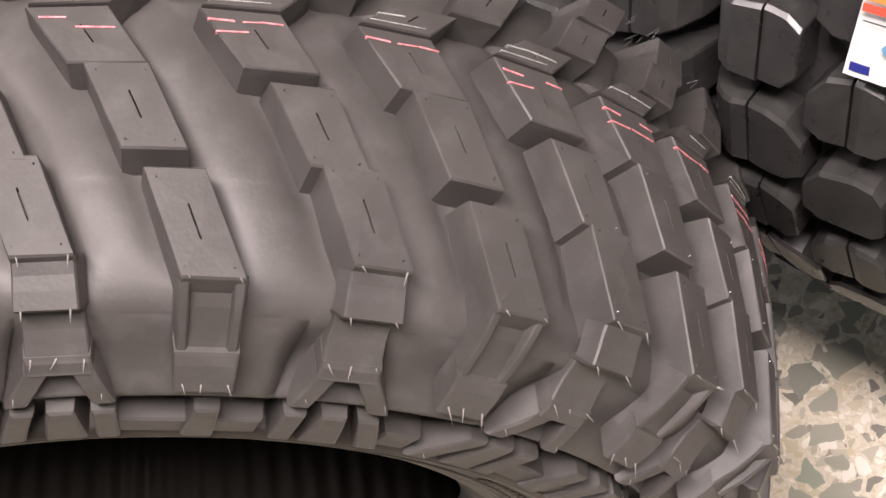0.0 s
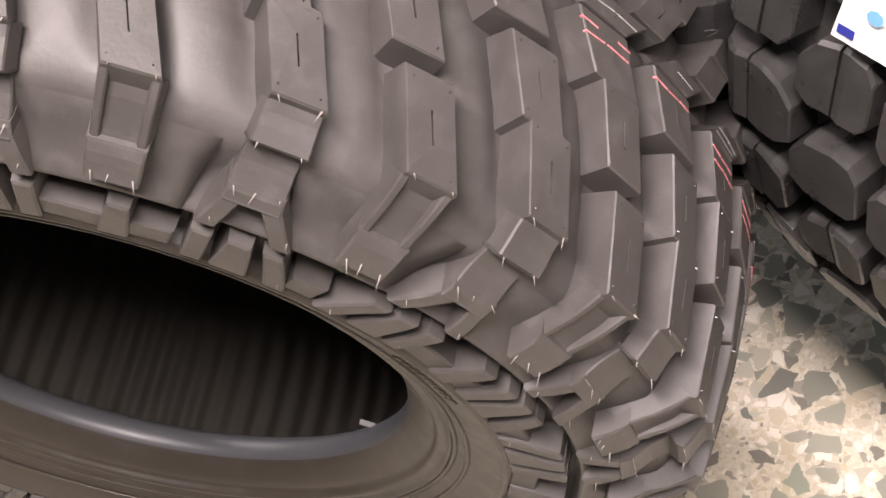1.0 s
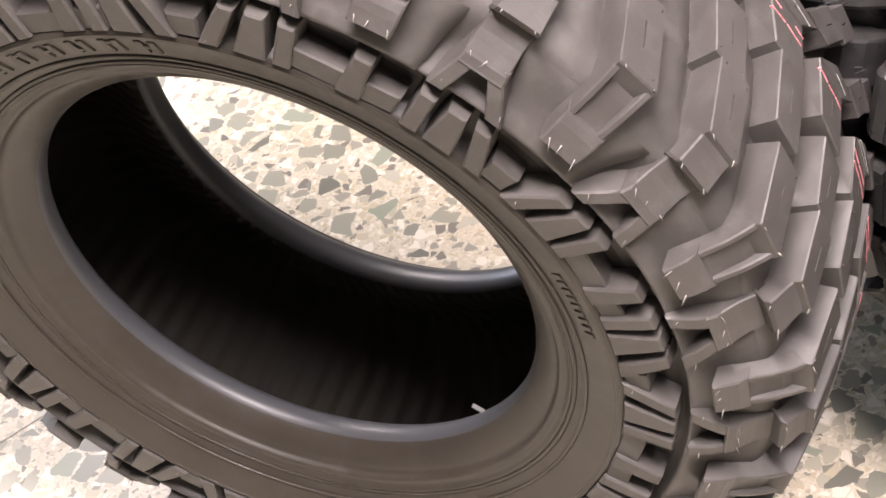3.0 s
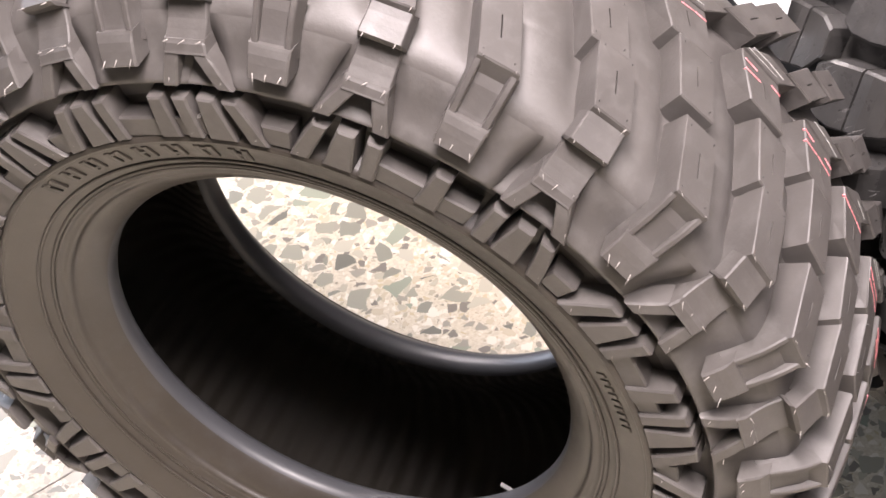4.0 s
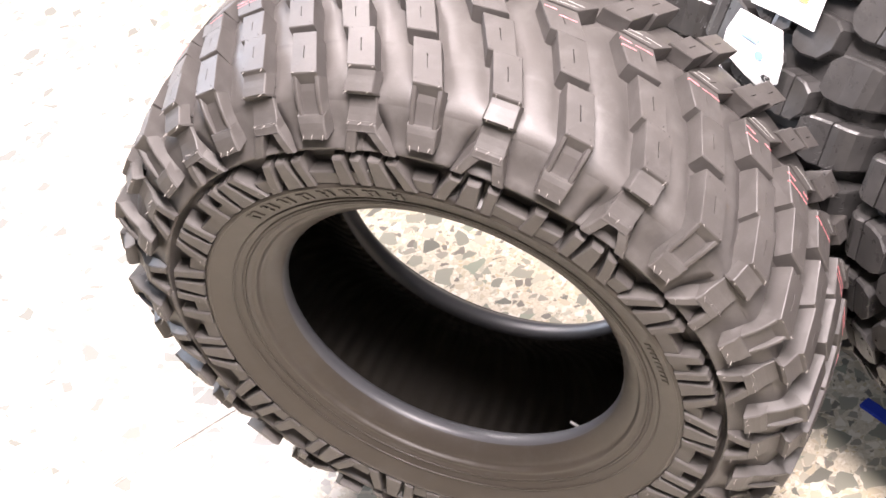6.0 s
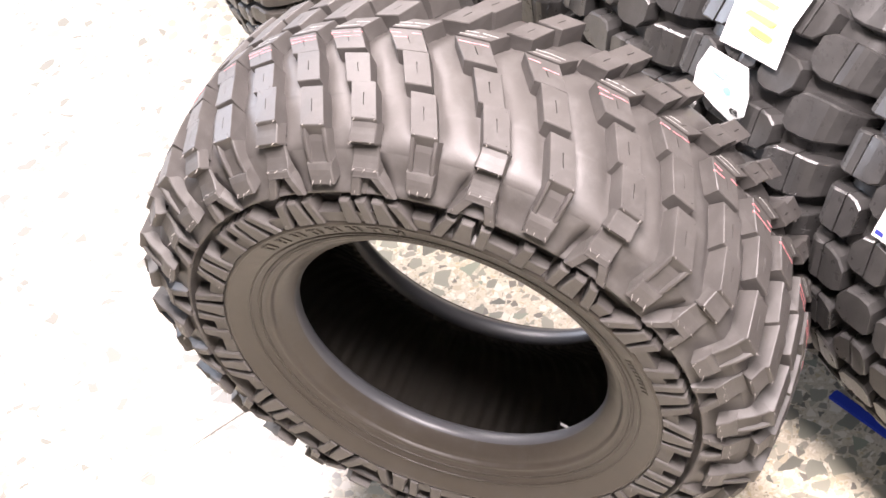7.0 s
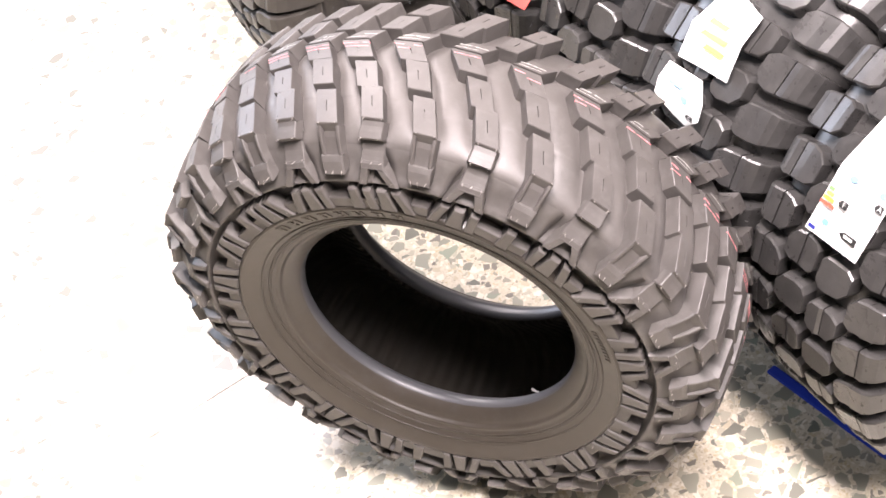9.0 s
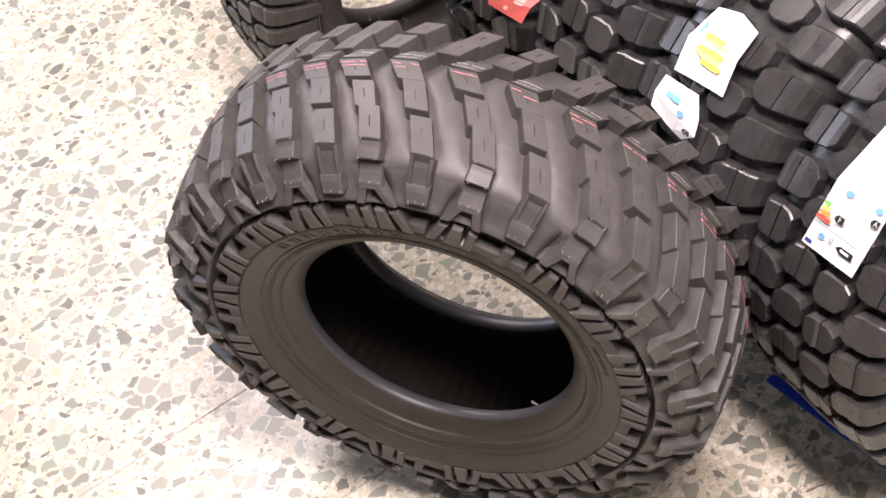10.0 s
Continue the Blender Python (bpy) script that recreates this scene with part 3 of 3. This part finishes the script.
def road_tyre(R, w, bead, pitches, label, rubber_mat, fill=0.85):
    """A tyre with a tread of interlocking blocks, its axle along y and its base at z = 0."""
    tyre = tagged(new("tyre"), label, "tyre", "tyres in the row")
    h = w / 2
    out = [(0, R - 0.023), (-h * 0.6, R - 0.025), (-h * 0.8, R - 0.035), (-h * 0.9, R - 0.06), (-h * 0.985, R - 0.09), (-h * 0.97, bead + 0.06), (-h * 0.88, bead + 0.025), (-h * 0.76, bead + 0.004), (-h * 0.7, bead)]
    inn = [(-h * 0.6, bead + 0.005), (-h * 0.68, bead + 0.03), (-h * 0.86, R - 0.1), (-h * 0.76, R - 0.052), (-h * 0.45, R - 0.037)]
    mir = lambda pts: [(-y, r) for y, r in pts][::-1]
    line = out + inn + [(0, R - 0.035)] + mir(inn) + mir(out[1:])
    part_of(tyre, "carcass", lathe("carcass", smooth_outline(line, 2), (rubber_mat,), [0] * (2 * len(line)), 96), Matrix.Translation((0, 0, R)))
    p = 360 / pitches
    top = lerp_curve(((-h * 1.01, R - 0.062), (-h * 0.95, R - 0.03), (-h * 0.88, R - 0.013), (-h * 0.8, R - 0.006), (-h * 0.5, R - 0.001), (0, R), (h * 0.5, R - 0.001), (h * 0.8, R - 0.006), (h * 0.88, R - 0.013), (h * 0.95, R - 0.03), (h * 1.01, R - 0.062)))
    base = lambda y: top(y) - 0.03
    chamfer = 0.0024

    def rib(rows):
        """A block from rows of (y, left, right), in shares of half the width and of one pitch; its crown follows the tread."""
        verts, faces = [], []
        for k, (y, a, b) in enumerate(rows):
            a, b, slant, yy = a * fill, b * fill, 0.42 * abs(y), y * h
            end = -chamfer * 0.7 if k in (0, len(rows) - 1) else 0.0
            e = chamfer / R
            for deg, r in (((a + slant) * p - 0.25, base(yy)), ((a + slant) * p, top(yy) - chamfer + end), ((a + slant) * p + math.degrees(e), top(yy) + end),
                           ((b + slant) * p - math.degrees(e), top(yy) + end), ((b + slant) * p, top(yy) - chamfer + end), ((b + slant) * p + 0.25, base(yy))):
                verts.append(ring_point(r, yy, deg))
        for k in range(len(rows) - 1):
            faces += [(k * 6 + i, k * 6 + i + 1, k * 6 + i + 7, k * 6 + i + 6) for i in range(5)]
        faces += [(5, 4, 3, 2, 1, 0), tuple((len(rows) - 1) * 6 + i for i in range(6))]
        return verts, faces

    def split(rows, at):
        """The same block with a narrow slit across it."""
        k = [i for i, r in enumerate(rows) if r[0] > at][0]
        (y0, a0, b0), (y1, a1, b1) = rows[k - 1], rows[k]
        f = (at - y0) / (y1 - y0)
        a, b = a0 + (a1 - a0) * f, b0 + (b1 - b0) * f
        return [rows[:k] + [(at - 0.007, a, b)], [(at + 0.007, a, b)] + rows[k:]]

    shoulder = [(-1.01, -0.4, 0.34), (-0.95, -0.42, 0.36), (-0.89, -0.43, 0.38), (-0.83, -0.44, 0.4), (-0.78, -0.45, 0.42), (-0.6, -0.45, 0.43), (-0.5, -0.36, 0.43), (-0.42, -0.14, 0.34), (-0.415, -0.12, 0.33)]
    shorter = [(-0.98, -0.36, 0.32), (-0.93, -0.38, 0.34), (-0.87, -0.4, 0.36), (-0.8, -0.43, 0.4), (-0.66, -0.44, 0.42), (-0.54, -0.4, 0.42), (-0.47, -0.28, 0.28), (-0.465, -0.26, 0.26)]
    middle = [(-0.415, -0.16, 0.1), (-0.41, -0.22, 0.2), (-0.33, -0.42, 0.34), (-0.17, -0.43, 0.4), (-0.08, -0.36, 0.42), (-0.035, -0.2, 0.34), (-0.03, -0.18, 0.32)]
    outer = [[rib(r) for r in split(shoulder, -0.7)], [rib(r) for r in split(shorter, -0.66)]]
    flip = lambda piece: ([Vector((-v.x, -v.y, v.z)) for v in piece[0]], piece[1])
    mids = [[rib(r) for r in split(middle, -0.22)], [rib(middle)]]
    metas = []
    for k in range(2):
        metas.append([joined("tread_block", q, rubber_mat) for q in (outer[k], [flip(z) for z in outer[1 - k]], mids[k], [flip(z) for z in mids[1 - k]])])
    for k in range(pitches):
        for me, off in zip(metas[k % 2], (0.0, 0.2, 0.5, 0.7)):
            part_of(tyre, "tread_block", me, Matrix.Translation((0, 0, R)) @ Matrix.Rotation(radians((k + off) * p), 4, "Y"))
    return tyre


def row_pose(u, depth, z=0.0, spin=0.0, R=R_ROW):
    """A place in the row; spin turns the tyre about its axle."""
    p = O_ROW + U * u + N * depth
    return pose(p.x, p.y, z, 0, 0, AZ + 90) @ Matrix.Translation((0, 0, R)) @ Matrix.Rotation(radians(spin), 4, "Y") @ Matrix.Translation((0, 0, -R))


row_tyre = road_tyre(R_ROW, 0.264, 0.2, 32, "new black all-terrain tyre standing upright in a row", M_BLACK)
row_tyre.matrix_basis = row_pose(-0.134, DEPTH, GROUND)
for u, depth, spin in ((0.128, DEPTH, 4.5), (-0.405, 0.28, 8.0), (-0.675, 0.28, 2.0), (0.42, DEPTH + 0.13, 7.0)):
    copy_thing(row_tyre, row_pose(u, depth, GROUND, spin))
M_DUSTY = rubber("dusty_rubber", (0.04, 0.036, 0.031), (0.07, 0.063, 0.055), 0.4, 0.6)
small_tyre = road_tyre(0.345, 0.235, 0.2, 54, "grey-black tyre with a fine zigzag tread standing behind the row", M_DUSTY, 0.9)
small_tyre.matrix_basis = row_pose(-0.95, -0.01, GROUND, 0, 0.345)

rail = tagged(new("floor_rail", box_mesh("floor_rail", (0.0, 0.0, 0.0), (1.2, 0.017, 0.005), M_BLUE, 0.0015)), "flat blue painted steel rail on the floor under the tyres", "rail")
rail.matrix_basis = pose(0.368, 0.197, GROUND, 0, 0, -30.5)

# ---- paper labels tied to the row ----
M_YELLOW, M_ORANGE, M_SKY = plain("yellow_ink", (0.85, 0.75, 0.1), 0.5), plain("orange_ink", (0.8, 0.3, 0.06), 0.5), plain("blue_ink", (0.16, 0.4, 0.68), 0.5)
M_LEMON, M_GREY = plain("pale_yellow_ink", (0.8, 0.72, 0.24), 0.5), plain("grey_ink", (0.5, 0.5, 0.52), 0.5)
M_NAVY, M_INK, M_CARD, M_PINK = plain("navy_ink", (0.03, 0.04, 0.3), 0.5), plain("black_ink", (0.02, 0.02, 0.02), 0.5), plain("red_card", (0.85, 0.12, 0.1), 0.35), plain("pale_red_print", (0.85, 0.4, 0.34), 0.5)


def row_point(u, deg, lift):
    """A point on the row's front: along it, degrees from its crown, and its height off the tread."""
    a = radians(deg)
    r = R_ROW + lift
    return O_ROW + U * u + N * (0.245 - r * math.sin(a)) + Vector((0, 0, R_ROW + r * math.cos(a)))


def sheet(name, points, mat, thick=0.0006):
    back = [row_point(u, d, l) for u, d, l in points]
    front = [row_point(u, d, l + thick) for u, d, l in points]
    return joined(name, [block([back, front])], mat)


def label_on(corners, lift, name, label, prints, mat=None, outline=None):
    """A card between four corners (u, degrees): lower left, lower right, upper right, upper left; prints are (material, s, t, width, height, kind)."""
    (a, b, c, d) = [Vector(p) for p in corners]
    at = lambda s, t: (a.lerp(b, s)).lerp(d.lerp(c, s), t)
    lift_at = lambda s, t: lift + 0.01 * math.sin(math.pi * t) * 0.8 + 0.004 * s
    shape = outline or [(0, 0), (0.5, 0), (1, 0), (1, 0.5), (1, 1), (0.5, 1), (0, 1), (0, 0.5)]
    card = tagged(new(name, sheet(name, [(*at(s, t), lift_at(s, t)) for s, t in shape], mat or M_PAPER)), label, "label")
    for m, s, t, w, h, nm in prints:
        pts = [(s - w / 2, t - h / 2), (s + w / 2, t - h / 2), (s + w / 2, t + h / 2), (s - w / 2, t + h / 2)]
        if nm == "arrow_box":
            pts = [(s - w / 2, t), (s - w / 4, t - h / 2), (s + w / 2, t - h / 2), (s + w / 2, t + h / 2), (s - w / 4, t + h / 2)]
        if nm == "swath":
            pts = [(s - w / 2, t - h * 0.2), (s + w * 0.38, t - h / 2), (s + w / 2, t + h * 0.2), (s - w * 0.38, t + h / 2)]
        if nm == "round_mark":
            pts = [(s + w / 2 * math.cos(k * 0.7854), t + h / 2 * math.sin(k * 0.7854)) for k in range(8)]
        part_of(card, nm, sheet(nm, [(*at(p, q), lift_at(p, q) + 0.0007) for p, q in pts], m, 0.0001))
    return card


def letter_on(card, corners, lift, s, t, size, character, mat):
    """A printed letter that lies on a card made by label_on; s and t run over the card, size is in metres."""
    (a, b, c, d) = [Vector(p) for p in corners]
    spot = lambda p, q: row_point(*(a.lerp(b, p)).lerp(d.lerp(c, p), q), lift + 0.01 * math.sin(math.pi * q) * 0.8 + 0.004 * p + 0.0013)
    x = (spot(s + 0.05, t) - spot(s - 0.05, t)).normalized()
    y = spot(s, t + 0.05) - spot(s, t - 0.05)
    y = (y - x * y.dot(x)).normalized()
    z = x.cross(y)
    curve = bpy.data.curves.new("letter", "FONT")
    curve.body, curve.size, curve.align_x, curve.align_y = character, size, "CENTER", "CENTER"
    draft = new("letter_draft", curve)
    me = bpy.data.meshes.new_from_object(draft.evaluated_get(bpy.context.evaluated_depsgraph_get()))
    bpy.data.objects.remove(draft)
    me.materials.clear()
    me.materials.append(mat)
    m = Matrix((x, y, z)).transposed().to_4x4()
    m.translation = spot(s, t)
    return part_of(card, "letter", me, m)


label_on(((-0.1922, 52.2), (-0.101, 50.1), (-0.108, 35.2), (-0.193, 37.2)), 0.012, "paper_label", "white paper label with yellow print tied to a tyre",
         [(M_LEMON, 0.5, 0.46, 0.56, 0.44, "swath"), (M_YELLOW, 0.46, 0.62, 0.42, 0.1, "swath"), (M_YELLOW, 0.5, 0.44, 0.56, 0.09, "swath"), (M_YELLOW, 0.6, 0.28, 0.44, 0.1, "swath"), (M_SKY, 0.16, 0.7, 0.05, 0.16, "print_bar"), (M_GREY, 0.6, 0.82, 0.03, 0.05, "print_bar"), (M_GREY, 0.68, 0.82, 0.03, 0.05, "print_bar"), (M_GREY, 0.76, 0.81, 0.03, 0.05, "print_bar"), (M_GREY, 0.85, 0.8, 0.05, 0.07, "print_bar"), (M_GREY, 0.5, 0.12, 0.04, 0.06, "print_bar")],
         outline=[(0, 0), (0.5, 0.01), (1, 0), (1.0, 0.5), (1.0, 0.93), (0.55, 1.06), (0.12, 1.0), (0, 0.5)])
curled = label_on(((-0.197, 63.0), (-0.107, 61.2), (-0.107, 53.0), (-0.197, 53.8)), 0.016, "paper_label", "curled white paper label with pale blue print on a tyre",
         [(M_SKY, 0.36, 0.72, 0.3, 0.12, "print_bar"), (M_SKY, 0.62, 0.5, 0.16, 0.16, "round_mark"), (M_INK, 0.8, 0.16, 0.16, 0.14, "arrow_box")],
         outline=[(0.02, 0.25), (0.45, 0.0), (0.72, -0.12), (1.0, 0.2), (0.98, 0.62), (0.7, 1.06), (0.0, 1.0), (0.0, 0.6)])
energy = label_on(((0.0959, 62.4), (0.1826, 61.2), (0.196, 32.0), (0.1125, 33.2)), 0.014, "energy_label", "white tyre energy label with coloured rating bars and black arrows",
         [(M_YELLOW, 0.12, 0.3, 0.14, 0.025, "rating_bar"), (M_ORANGE, 0.14, 0.265, 0.2, 0.025, "rating_bar"), (plain("red_ink", (0.7, 0.1, 0.06), 0.5), 0.16, 0.23, 0.26, 0.025, "rating_bar"), (plain("green_ink", (0.15, 0.55, 0.12), 0.5), 0.1, 0.335, 0.1, 0.025, "rating_bar"),
          (M_INK, 0.39, 0.285, 0.17, 0.05, "arrow_box"), (M_NAVY, 0.1, 0.035, 0.13, 0.03, "flag_mark"), (M_SKY, 0.27, 0.12, 0.13, 0.045, "round_mark"), (M_INK, 0.42, 0.125, 0.012, 0.04, "print_bar"), (M_INK, 0.46, 0.125, 0.012, 0.055, "print_bar"),
          (M_INK, 0.71, 0.115, 0.32, 0.05, "arrow_box"), (M_PAPER, 0.72, 0.115, 0.16, 0.02, "print_bar"), (M_INK, 0.9, 0.39, 0.15, 0.05, "arrow_box"), (M_SKY, 0.32, 0.46, 0.16, 0.045, "round_mark"), (M_SKY, 0.85, 0.47, 0.14, 0.045, "round_mark"),
          (M_INK, 0.5, 0.19, 0.9, 0.004, "print_bar"), (M_YELLOW, 0.75, 0.75, 0.3, 0.08, "print_bar")])
ENERGY = ((0.0959, 62.4), (0.1826, 61.2), (0.196, 32.0), (0.1125, 33.2))
letter_on(energy, ENERGY, 0.014, 0.41, 0.285, 0.0095, "F", M_PAPER)
letter_on(energy, ENERGY, 0.014, 0.92, 0.39, 0.0095, "A", M_PAPER)
letter_on(curled, ((-0.197, 63.0), (-0.107, 61.2), (-0.107, 53.0), (-0.197, 53.8)), 0.016, 0.82, 0.16, 0.0085, "C", M_PAPER)
label_on(((-0.554, 68.6), (-0.472, 66.2), (-0.436, 55.5), (-0.566, 61.0)), 0.02, "card_label", "bright red card label hanging on a tyre",
         [(M_PINK, 0.5, 0.5, 0.1, 0.7, "print_bar"), (M_PINK, 0.25, 0.6, 0.2, 0.2, "print_bar"), (M_PINK, 0.75, 0.6, 0.18, 0.3, "print_bar")], M_CARD)
sticker = tagged(new("sticker", box_mesh("sticker", (-0.007, -0.002, -0.0005), (0.004, 0.002, 0.0006), plain("faded_paper", (0.2, 0.2, 0.2), 0.6), 0.0003)), "small pale grey sticker inside the lower bead of the tyre", "sticker")
sticker.matrix_basis = pose(0.114, -0.068, 0.2443, 0, 37, 0)
